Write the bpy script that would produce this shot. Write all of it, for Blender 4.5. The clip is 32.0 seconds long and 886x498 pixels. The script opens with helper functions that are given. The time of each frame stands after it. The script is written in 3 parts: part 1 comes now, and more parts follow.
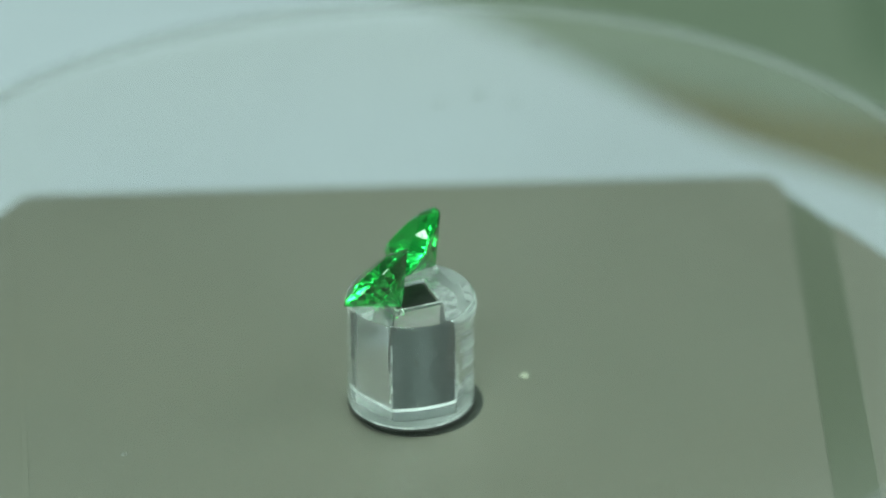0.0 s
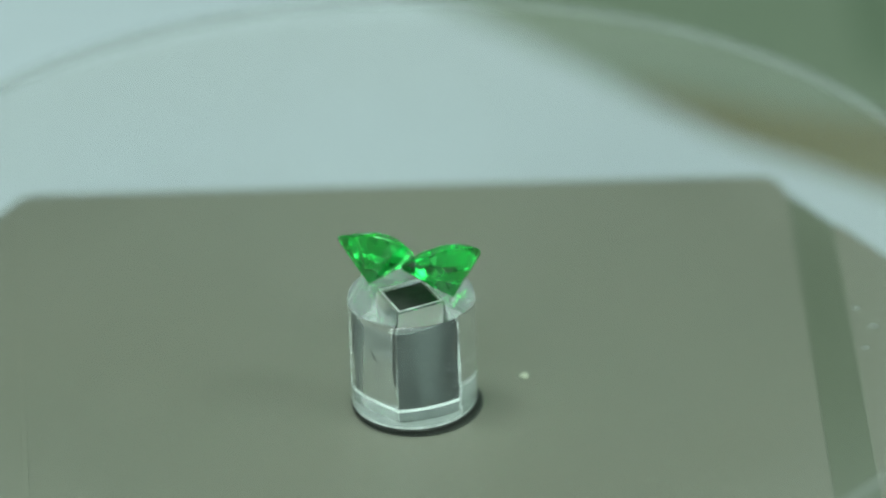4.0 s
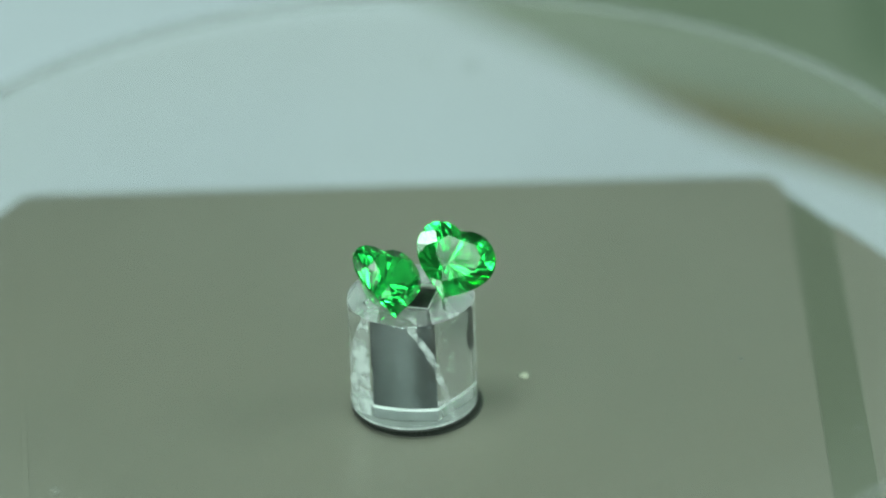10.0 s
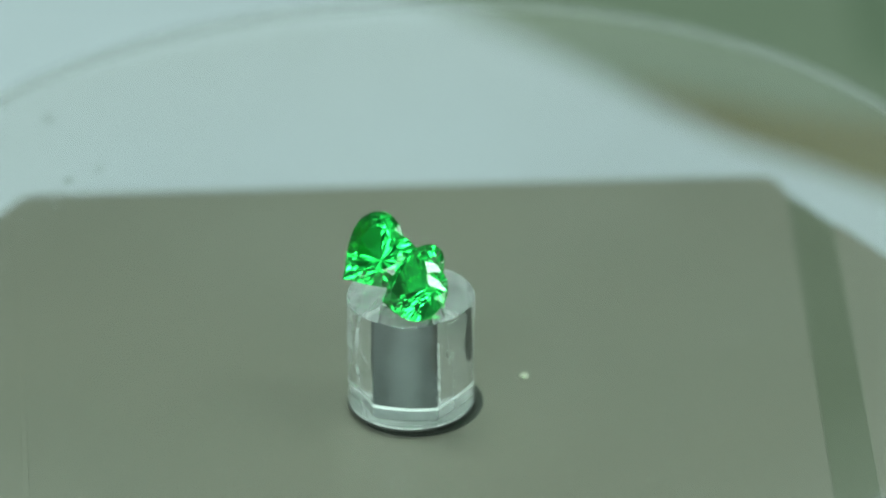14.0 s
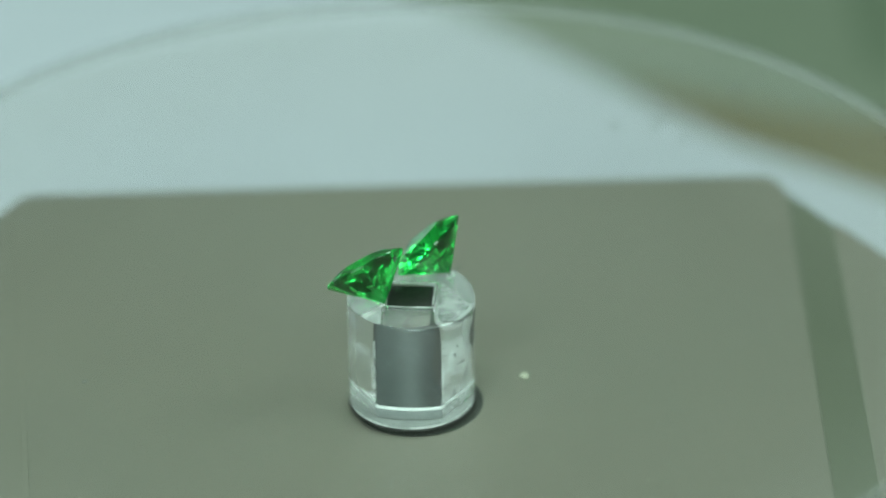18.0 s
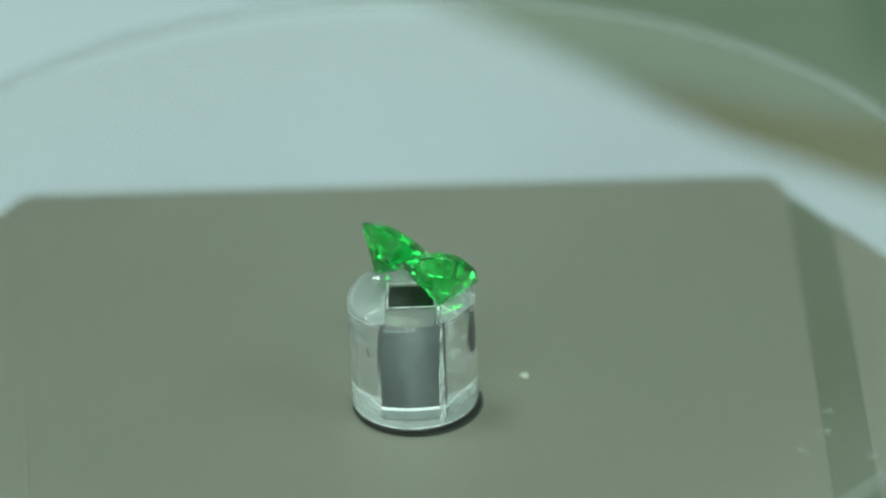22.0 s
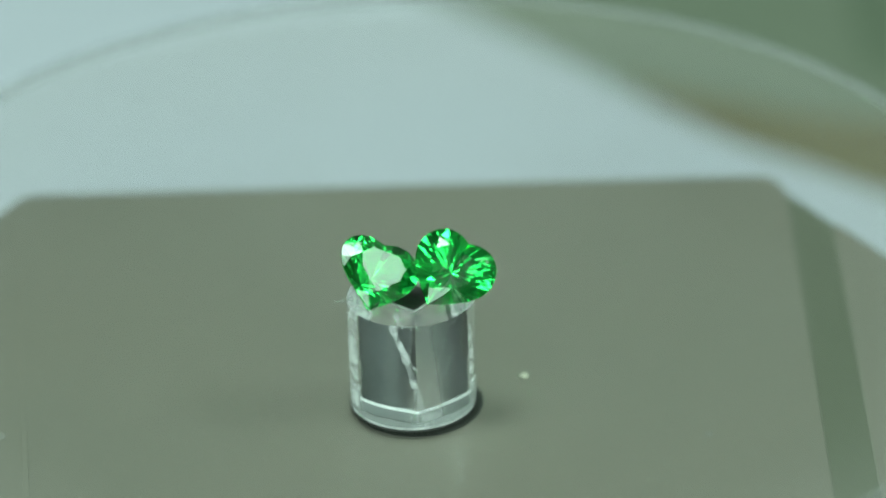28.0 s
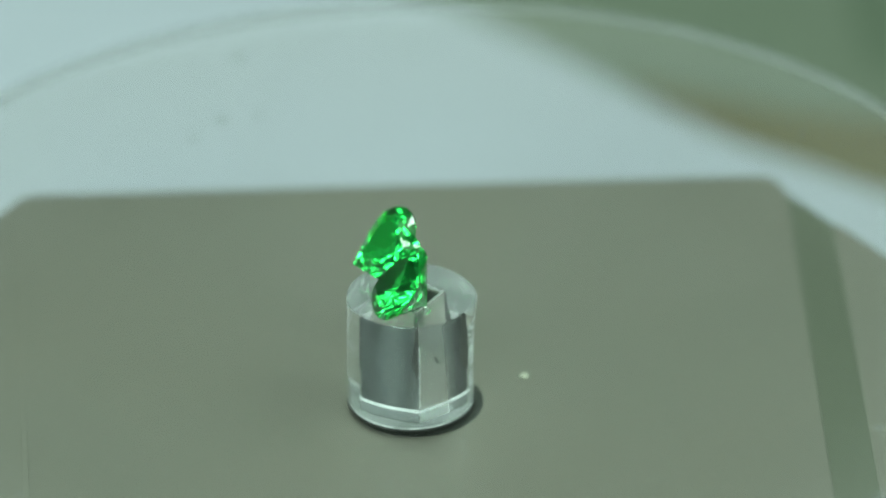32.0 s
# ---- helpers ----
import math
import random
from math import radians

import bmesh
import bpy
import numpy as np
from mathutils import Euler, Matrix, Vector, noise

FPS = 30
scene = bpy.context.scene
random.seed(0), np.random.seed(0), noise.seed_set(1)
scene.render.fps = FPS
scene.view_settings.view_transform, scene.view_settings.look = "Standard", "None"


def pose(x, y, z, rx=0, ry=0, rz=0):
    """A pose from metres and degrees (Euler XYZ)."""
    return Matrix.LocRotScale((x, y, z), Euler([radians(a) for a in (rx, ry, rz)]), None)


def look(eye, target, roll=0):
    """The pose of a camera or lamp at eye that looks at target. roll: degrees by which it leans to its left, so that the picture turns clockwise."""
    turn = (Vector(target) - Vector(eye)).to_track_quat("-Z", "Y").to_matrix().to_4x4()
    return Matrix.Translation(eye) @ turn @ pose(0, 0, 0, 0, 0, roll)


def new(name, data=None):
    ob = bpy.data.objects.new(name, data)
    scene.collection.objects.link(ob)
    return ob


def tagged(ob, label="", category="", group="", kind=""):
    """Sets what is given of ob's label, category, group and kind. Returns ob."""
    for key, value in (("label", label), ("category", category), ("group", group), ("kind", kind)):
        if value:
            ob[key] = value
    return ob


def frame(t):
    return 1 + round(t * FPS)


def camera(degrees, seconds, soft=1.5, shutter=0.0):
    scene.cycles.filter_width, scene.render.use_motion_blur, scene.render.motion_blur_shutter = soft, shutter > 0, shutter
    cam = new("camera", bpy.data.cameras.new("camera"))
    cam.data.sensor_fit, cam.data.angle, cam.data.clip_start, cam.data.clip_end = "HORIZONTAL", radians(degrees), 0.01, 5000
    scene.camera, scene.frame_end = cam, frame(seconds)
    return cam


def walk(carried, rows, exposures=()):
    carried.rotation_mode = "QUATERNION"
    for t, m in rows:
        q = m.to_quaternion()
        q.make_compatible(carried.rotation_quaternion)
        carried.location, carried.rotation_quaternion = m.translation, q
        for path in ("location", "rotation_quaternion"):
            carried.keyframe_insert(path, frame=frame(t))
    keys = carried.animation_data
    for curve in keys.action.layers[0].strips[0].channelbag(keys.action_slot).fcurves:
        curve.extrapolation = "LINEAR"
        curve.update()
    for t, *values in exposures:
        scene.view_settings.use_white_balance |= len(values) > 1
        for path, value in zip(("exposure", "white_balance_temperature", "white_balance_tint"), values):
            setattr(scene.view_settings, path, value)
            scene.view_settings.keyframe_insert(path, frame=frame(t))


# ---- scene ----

MM = 0.001
SECONDS = 32.0
PERIOD = 16.82      # seconds for one turn of the dish
FACING = 11.4       # time at which the stones face the camera

# ---- camera ----
cam = camera(9.83, SECONDS, soft=1.9)
eye = Vector((0.00261, -0.34501, 0.21556))
aim = Vector((0.00261, 0.0, 0.01315))
cam.data.dof.use_dof = True
cam.data.dof.focus_distance = 0.399
cam.data.dof.aperture_fstop = 15.0
walk(cam, [(0, look(eye, aim, -1.36)), (SECONDS, look(eye, aim, -1.36))], exposures=[(0, 0.0), (SECONDS, 0.0)])

# ---- light ----
world = bpy.data.worlds.new("world")
scene.world = world
world.use_nodes = True
world.node_tree.nodes["Background"].inputs["Color"].default_value = (0.75, 0.95, 0.9, 1)
world.node_tree.nodes["Background"].inputs["Strength"].default_value = 0.05


def area_lamp(name, place, target, sx, sy, radiance, colour):
    data = bpy.data.lights.new(name, "AREA")
    data.shape, data.size, data.size_y = "RECTANGLE", sx, sy
    data.energy = radiance * math.pi * sx * sy
    data.color = colour
    ob = new(name, data)
    ob.matrix_world = look(place, target)
    return ob


COOL = (0.765, 1.0, 0.92)


def from_side(elevation, azimuth, far):
    """A place that far from the stones; azimuth 0 is behind the camera, positive to its right."""
    e, a = radians(elevation), radians(azimuth)
    return Vector((far * math.cos(e) * math.sin(a), -far * math.cos(e) * math.cos(a), far * math.sin(e)))


STAGE = (0, 0, 0.01)
area_lamp("key_lamp", from_side(82, -90, 0.46), STAGE, 0.15, 0.15, 15.2, COOL)
area_lamp("left_lamp", from_side(57, -37, 0.53), STAGE, 0.12, 0.12, 5.5, COOL)
area_lamp("side_lamp", from_side(52, 84, 0.53), STAGE, 0.17, 0.17, 7.0, COOL)
# two unseen panels added so that the facets mirror something bright
area_lamp("front_panel_lamp", from_side(14, -16, 0.60), STAGE, 0.58, 0.26, 6.2, COOL)
area_lamp("upper_panel_lamp", from_side(50, 25, 0.62), STAGE, 0.36, 0.20, 2.4, COOL)
# broad weak fill light, added under the ceiling
area_lamp("overhead_fill", (0.0, 0.1, 1.55), (0.0, 0.1, 0), 0.9, 0.9, 1.1, COOL)


# ---- materials ----
def material(name, colour, rough=0.5, metal=0.0, spec=0.5):
    m = bpy.data.materials.new(name)
    m.use_nodes = True
    b = m.node_tree.nodes["Principled BSDF"]
    b.inputs["Base Color"].default_value = (*colour, 1)
    b.inputs["Roughness"].default_value = rough
    b.inputs["Metallic"].default_value = metal
    b.inputs["Specular IOR Level"].default_value = spec
    return m, m.node_tree.nodes, m.node_tree.links, b


def grained(name, low, high, rough, scale, fine, bump=0.1, spec=0.5, depth=0.0002, stretch=1.0):
    """A surface whose colour wanders between two tones at two scales, with fine relief."""
    m, nodes, links, b = material(name, low, rough, 0.0, spec)
    pos = nodes.new("ShaderNodeNewGeometry")
    big, small, mix, ramp = (nodes.new(k) for k in ("ShaderNodeTexNoise", "ShaderNodeTexNoise", "ShaderNodeMix", "ShaderNodeValToRGB"))
    big.inputs["Scale"].default_value, small.inputs["Scale"].default_value = scale, fine
    big.inputs["Detail"].default_value, small.inputs["Detail"].default_value = 4, 6
    size = nodes.new("ShaderNodeMapping")
    size.inputs["Scale"].default_value = (1, 1, stretch)
    links.new((pos if stretch == 1.0 else nodes.new("ShaderNodeTexCoord")).outputs["Position" if stretch == 1.0 else "Object"], size.inputs["Vector"])
    for n in (big, small):
        links.new(size.outputs["Vector"], n.inputs["Vector"])
    mix.data_type = "FLOAT"
    mix.inputs[0].default_value = 0.4
    links.new(big.outputs["Fac"], mix.inputs[2])
    links.new(small.outputs["Fac"], mix.inputs[3])
    ramp.color_ramp.elements[0].position, ramp.color_ramp.elements[1].position = 0.35, 0.65
    ramp.color_ramp.elements[0].color, ramp.color_ramp.elements[1].color = (*low, 1), (*high, 1)
    links.new(mix.outputs[0], ramp.inputs["Fac"])
    links.new(ramp.outputs["Color"], b.inputs["Base Color"])
    relief = nodes.new("ShaderNodeBump")
    relief.inputs["Strength"].default_value, relief.inputs["Distance"].default_value = bump, depth
    links.new(small.outputs["Fac"], relief.inputs["Height"])
    links.new(relief.outputs["Normal"], b.inputs["Normal"])
    rr = nodes.new("ShaderNodeMapRange")
    rr.inputs["To Min"].default_value, rr.inputs["To Max"].default_value = rough * 0.85, min(1, rough * 1.2)
    links.new(small.outputs["Fac"], rr.inputs["Value"])
    links.new(rr.outputs["Result"], b.inputs["Roughness"])
    return m


GREY = grained("grey_plastic", (0.212, 0.208, 0.160), (0.230, 0.215, 0.163), 0.40, 28, 2500, 0.06, 0.45, 0.00005)
GROOVE_SHADE = grained("grey_plastic_groove_shade", (0.120, 0.140, 0.085), (0.135, 0.152, 0.094), 0.5, 60, 2500, 0.06, 0.4, 0.00005)


def painted_stripe(base, colour, middle, half, fade):
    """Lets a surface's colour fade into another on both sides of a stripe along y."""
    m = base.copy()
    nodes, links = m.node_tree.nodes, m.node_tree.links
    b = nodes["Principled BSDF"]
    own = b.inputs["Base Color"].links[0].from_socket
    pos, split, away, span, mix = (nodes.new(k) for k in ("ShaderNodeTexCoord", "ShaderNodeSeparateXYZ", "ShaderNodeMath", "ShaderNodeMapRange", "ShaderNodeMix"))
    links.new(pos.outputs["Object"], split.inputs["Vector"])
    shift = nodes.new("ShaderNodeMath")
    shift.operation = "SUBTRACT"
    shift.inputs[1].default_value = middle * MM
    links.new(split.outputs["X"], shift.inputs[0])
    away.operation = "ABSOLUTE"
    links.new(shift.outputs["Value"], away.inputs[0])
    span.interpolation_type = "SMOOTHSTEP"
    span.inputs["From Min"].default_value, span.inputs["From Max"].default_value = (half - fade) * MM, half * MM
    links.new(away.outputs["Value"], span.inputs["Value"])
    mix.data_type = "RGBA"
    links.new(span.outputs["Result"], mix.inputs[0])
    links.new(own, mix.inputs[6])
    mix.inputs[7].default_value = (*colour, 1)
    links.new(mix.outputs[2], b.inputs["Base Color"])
    m.name = base.name + "_shade_stripe"
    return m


# the groove's shade is painted into the body colour as a soft dark stripe
GREY_BODY = painted_stripe(GROOVE_SHADE, (0.215, 0.208, 0.166), 34.1, 2.9, 1.1)
PAPER = grained("white_paper", (0.58, 0.62, 0.68), (0.61, 0.65, 0.705), 0.75, 8, 1200, 0.1, 0.3)
TABLE = grained("green_table", (0.18, 0.222, 0.155), (0.225, 0.258, 0.187), 0.6, 12, 400, 0.2, 0.3)
DARK_PATCH = grained("green_patch", (0.135, 0.178, 0.118), (0.16, 0.20, 0.135), 0.65, 25, 500, 0.15, 0.3)
BROWN = grained("brown_wood", (0.135, 0.111, 0.030), (0.182, 0.151, 0.046), 0.55, 30, 600, 0.2)
WALL = grained("wall_paint", (0.42, 0.46, 0.43), (0.48, 0.52, 0.49), 0.8, 2, 90, 0.1)
WHITE_WALL = grained("ceiling_paint", (0.5, 0.52, 0.5), (0.56, 0.57, 0.55), 0.85, 2, 90, 0.1)
DUST = grained("pale_dust", (0.42, 0.43, 0.32), (0.54, 0.55, 0.42), 0.8, 900, 5000, 0.4)


def clear(name, colour, ior, rough=0.0, bump=0.0, scale=600.0):
    m, nodes, links, b = material(name, colour, rough)
    b.inputs["Transmission Weight"].default_value = 1.0
    b.inputs["IOR"].default_value = ior
    if bump:
        pos, n, relief = (nodes.new(k) for k in ("ShaderNodeTexCoord", "ShaderNodeTexNoise", "ShaderNodeBump"))
        n.inputs["Scale"].default_value, n.inputs["Detail"].default_value = scale, 3
        links.new(pos.outputs["Object"], n.inputs["Vector"])
        relief.inputs["Strength"].default_value, relief.inputs["Distance"].default_value = bump, 0.0002
        links.new(n.outputs["Fac"], relief.inputs["Height"])
        links.new(relief.outputs["Normal"], b.inputs["Normal"])
    return m


GEL = clear("clear_gel", (0.93, 0.97, 0.95), 1.42, 0.12, 0.3, 1500)


def thin_glass(name, tint, gloss_rough):
    """A thin shell that lets light through straight, mirrors by its angle and carries a pale haze, densest on its wall.
    """
    m = bpy.data.materials.new(name)
    m.use_nodes = True
    nodes, links = m.node_tree.nodes, m.node_tree.links
    nodes.clear()
    out, mix, tr, gl, lw, amount = (nodes.new(k) for k in ("ShaderNodeOutputMaterial", "ShaderNodeMixShader", "ShaderNodeBsdfTransparent", "ShaderNodeBsdfGlossy",
                                                         "ShaderNodeFresnel", "ShaderNodeMath"))
    tr.inputs["Color"].default_value = (*tint, 1)
    gl.inputs["Roughness"].default_value = gloss_rough
    lw.inputs["IOR"].default_value = 1.45
    amount.operation = "MULTIPLY"
    amount.inputs[1].default_value = 0.10
    links.new(lw.outputs["Fac"], amount.inputs[0])
    links.new(amount.outputs["Value"], mix.inputs["Fac"])
    links.new(tr.outputs["BSDF"], mix.inputs[1])
    links.new(gl.outputs["BSDF"], mix.inputs[2])
    haze_mix, haze, n, span, pos = (nodes.new(k) for k in ("ShaderNodeMixShader", "ShaderNodeBsdfDiffuse", "ShaderNodeTexNoise", "ShaderNodeMapRange", "ShaderNodeTexCoord"))
    haze.inputs["Color"].default_value = (0.47, 0.47, 0.42, 1)
    n.inputs["Scale"].default_value, n.inputs["Detail"].default_value = 110, 3
    span.inputs["From Min"].default_value, span.inputs["From Max"].default_value = 0.40, 0.75
    span.inputs["To Min"].default_value, span.inputs["To Max"].default_value = 0.028, 0.042
    links.new(pos.outputs["Object"], n.inputs["Vector"])
    links.new(n.outputs["Fac"], span.inputs["Value"])
    far, wall, total = (nodes.new(k) for k in ("ShaderNodeVectorMath", "ShaderNodeMapRange", "ShaderNodeMath"))
    far.operation = "LENGTH"
    links.new(pos.outputs["Object"], far.inputs[0])
    wall.interpolation_type = "SMOOTHSTEP"
    wall.inputs["From Min"].default_value, wall.inputs["From Max"].default_value = 0.032, 0.046
    wall.inputs["To Min"].default_value, wall.inputs["To Max"].default_value = 0.0, 0.055
    links.new(far.outputs["Value"], wall.inputs["Value"])
    links.new(span.outputs["Result"], total.inputs[0])
    links.new(wall.outputs["Result"], total.inputs[1])
    links.new(total.outputs["Value"], haze_mix.inputs["Fac"])
    links.new(mix.outputs["Shader"], haze_mix.inputs[1])
    links.new(haze.outputs["BSDF"], haze_mix.inputs[2])
    links.new(haze_mix.outputs["Shader"], out.inputs["Surface"])
    return m


DISH_GLASS = thin_glass("dish_glass", (0.986, 0.989, 0.991), 0.26)


def frosted(name, cover, patchy=True, tone=0.86):
    """A broken, frosted face: patches of white haze on clear ground."""
    m = bpy.data.materials.new(name)
    m.use_nodes = True
    nodes, links = m.node_tree.nodes, m.node_tree.links
    nodes.clear()
    out, mix, tr, add, di, tl, n, ramp, pos = (nodes.new(k) for k in ("ShaderNodeOutputMaterial", "ShaderNodeMixShader", "ShaderNodeBsdfTransparent", "ShaderNodeMixShader",
                                             "ShaderNodeBsdfDiffuse", "ShaderNodeBsdfTranslucent", "ShaderNodeTexNoise", "ShaderNodeValToRGB", "ShaderNodeTexCoord"))
    for s in (di, tl):
        s.inputs["Color"].default_value = (tone * 0.98, tone * 1.02, tone, 1)
    n.inputs["Scale"].default_value, n.inputs["Detail"].default_value = 900, 5
    links.new(pos.outputs["Object"], n.inputs["Vector"])
    links.new(n.outputs["Fac"], ramp.inputs["Fac"])
    ramp.color_ramp.elements[0].position, ramp.color_ramp.elements[1].position = 0.62 - 0.35 * cover, 0.78 - 0.35 * cover
    ramp.color_ramp.elements[0].color, ramp.color_ramp.elements[1].color = (cover * 0.4,) * 3 + (1,), (min(1, cover + 0.2),) * 3 + (1,)
    if patchy:
        links.new(ramp.outputs["Color"], mix.inputs["Fac"])
    else:
        mix.inputs["Fac"].default_value = cover
    links.new(di.outputs["BSDF"], add.inputs[1])
    links.new(tl.outputs["BSDF"], add.inputs[2])
    links.new(tr.outputs["BSDF"], mix.inputs[1])
    links.new(add.outputs["Shader"], mix.inputs[2])
    links.new(mix.outputs["Shader"], out.inputs["Surface"])
    return m


def hazed_acrylic(name, colour, cover, scale, stretch=(1, 1, 1), rough=0.0, ior=1.55):
    """Clear acrylic with a thin uneven white haze, mixed in for the light it carries inside."""
    m = clear(name, colour, ior, rough, 0.08, 420)
    return with_haze(m, cover, scale, stretch)


def with_haze(m, cover, scale, stretch=(1, 1, 1), tone=(0.86, 0.88, 0.87)):
    """Adds a thin uneven haze to a clear material."""
    nodes, links = m.node_tree.nodes, m.node_tree.links
    glass, out = nodes["Principled BSDF"], nodes["Material Output"]
    mix, both, di, tl, n, span, pos, size = (nodes.new(k) for k in ("ShaderNodeMixShader", "ShaderNodeMixShader", "ShaderNodeBsdfDiffuse", "ShaderNodeBsdfTranslucent",
                                           "ShaderNodeTexNoise", "ShaderNodeMapRange", "ShaderNodeTexCoord", "ShaderNodeMapping"))
    for b in (di, tl):
        b.inputs["Color"].default_value = (*tone, 1)
    size.inputs["Scale"].default_value = stretch
    n.inputs["Scale"].default_value, n.inputs["Detail"].default_value = scale, 5
    span.inputs["From Min"].default_value, span.inputs["From Max"].default_value = 0.3, 0.7
    span.inputs["To Min"].default_value, span.inputs["To Max"].default_value = cover * 0.4, cover * 1.6
    links.new(pos.outputs["Object"], size.inputs["Vector"])
    links.new(size.outputs["Vector"], n.inputs["Vector"])
    links.new(n.outputs["Fac"], span.inputs["Value"])
    links.new(span.outputs["Result"], mix.inputs["Fac"])
    links.new(di.outputs["BSDF"], both.inputs[1])
    links.new(tl.outputs["BSDF"], both.inputs[2])
    links.new(glass.outputs["BSDF"], mix.inputs[1])
    links.new(both.outputs["Shader"], mix.inputs[2])
    links.new(mix.outputs["Shader"], out.inputs["Surface"])
    return m


def streaked(name, dark, mid, highlight):
    """A grey bar: streaks along its length, and a highlight painted down the middle of each face."""
    m = grained(name, dark, mid, 0.35, 700, 1400, 0.12, 0.25, stretch=0.05)
    nodes, links = m.node_tree.nodes, m.node_tree.links
    b = nodes["Principled BSDF"]
    own = b.inputs["Base Color"].links[0].from_socket
    pos, split, ax, ay, least, wob, span, mix = (nodes.new(k) for k in ("ShaderNodeTexCoord", "ShaderNodeSeparateXYZ", "ShaderNodeMath", "ShaderNodeMath", "ShaderNodeMath",
                                                                    "ShaderNodeTexNoise", "ShaderNodeMapRange", "ShaderNodeMix"))
    links.new(pos.outputs["Object"], split.inputs["Vector"])
    for node, axis in ((ax, "X"), (ay, "Y")):
        node.operation = "ABSOLUTE"
        links.new(split.outputs[axis], node.inputs[0])
    least.operation = "MINIMUM"
    links.new(ax.outputs["Value"], least.inputs[0])
    links.new(ay.outputs["Value"], least.inputs[1])
    wob.inputs["Scale"].default_value, wob.inputs["Detail"].default_value = 260, 3
    links.new(pos.outputs["Object"], wob.inputs["Vector"])
    shift = nodes.new("ShaderNodeMath")
    shift.operation = "MULTIPLY_ADD"
    shift.inputs[1].default_value = 0.0016
    links.new(wob.outputs["Fac"], shift.inputs[0])
    links.new(least.outputs["Value"], shift.inputs[2])
    span.interpolation_type = "SMOOTHSTEP"
    span.inputs["From Min"].default_value, span.inputs["From Max"].default_value = 0.0019, 0.0008
    links.new(shift.outputs["Value"], span.inputs["Value"])
    mix.data_type = "RGBA"
    links.new(span.outputs["Result"], mix.inputs[0])
    links.new(own, mix.inputs[6])
    mix.inputs[7].default_value = (*highlight, 1)
    links.new(mix.outputs[2], b.inputs["Base Color"])
    return m


# the white haze in these stands in for light glowing through the acrylic
SIDE = hazed_acrylic("acrylic_side", (0.97, 0.99, 0.985), 0.055, 350, (1, 1, 0.3))
EDGE = hazed_acrylic("acrylic_edge", (0.95, 0.98, 0.97), 0.75, 700)
ENDS = hazed_acrylic("acrylic_end", (0.95, 0.98, 0.97), 0.13, 330)
# a little diffuse green is mixed in to brighten the stones' dark facets
GEM = with_haze(clear("green_garnet", (0.024, 0.95, 0.138), 1.69, 0.015), 0.024, 500, (1, 1, 1), (0.015, 0.62, 0.14))
BORE = hazed_acrylic("acrylic_bore", (0.93, 0.96, 0.95), 0.025, 300, (1, 1, 0.4), 0.14, 1.5)
BORE.node_tree.nodes["Principled BSDF"].inputs["Specular Tint"].default_value = (0.08, 0.08, 0.08, 1)   # face-on mirroring turned down so that no lamp shows in the bore
# the last tone is a highlight painted down each face
CORE = streaked("grey_core", (0.012, 0.017, 0.017), (0.036, 0.046, 0.045), (0.066, 0.078, 0.076))
SHADOW_DARK = grained("painted_shadow", (0.016, 0.022, 0.015), (0.03, 0.038, 0.027), 0.75, 400, 3000, 0.2, 0.12)
GLINT_WHITE = grained("painted_glint", (0.70, 0.74, 0.72), (0.82, 0.85, 0.83), 0.5, 900, 3000, 0.2)
FOOT_TONE = grained("foot_tone", (0.10, 0.115, 0.11), (0.16, 0.175, 0.17), 0.5, 900, 3000, 0.2)
# opaque underside added against mirroring; its pale tone paints the bright base band
UNDER = grained("opaque_underside", (0.21, 0.235, 0.22), (0.36, 0.385, 0.37), 0.6, 500, 3000, 0.2)
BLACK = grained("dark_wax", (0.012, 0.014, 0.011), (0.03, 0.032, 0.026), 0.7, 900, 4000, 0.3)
FROST = frosted("frosted_break", 0.55, True, 0.82)
HAZE = frosted("hazy_break", 0.4)
CRACK = frosted("crack_haze", 0.36, True, 0.78)
HAZE_SPECK = frosted("speck_haze", 0.22, True, 0.66)
RIM_GLASS = frosted("rim_glass", 0.15, False, 0.56)


# ---- mesh helpers ----
def mesh_object(name, bm, mat, smooth=False):
    me = bpy.data.meshes.new(name)
    bmesh.ops.recalc_face_normals(bm, faces=bm.faces)
    bm.to_mesh(me)
    bm.free()
    me.materials.append(mat)
    if smooth:
        for p in me.polygons:
            p.use_smooth = True
        me.set_sharp_from_angle(angle=radians(35))
    return new(name, me)


def part(name, bm, mat, parent, label="", smooth=False):
    ob = mesh_object(name, bm, mat, smooth)
    ob.parent = parent
    if label:
        ob["label"] = label
    return ob


def slab(outline, low, high, bevel=0.0):
    """A prism over an outline (millimetres), with its top edge rounded."""
    bm = bmesh.new()
    ring = [bm.verts.new((x * MM, y * MM, low * MM)) for x, y in outline]
    face = bm.faces.new(ring)
    up = bmesh.ops.extrude_face_region(bm, geom=[face])
    tops = [v for v in up["geom"] if isinstance(v, bmesh.types.BMVert)]
    bmesh.ops.translate(bm, verts=tops, vec=(0, 0, (high - low) * MM))
    if bevel:
        edges = [e for e in bm.edges if e.verts[0] in tops and e.verts[1] in tops]
        bmesh.ops.bevel(bm, geom=edges, offset=bevel * MM, segments=3, profile=0.5, affect="EDGES")
    return bm


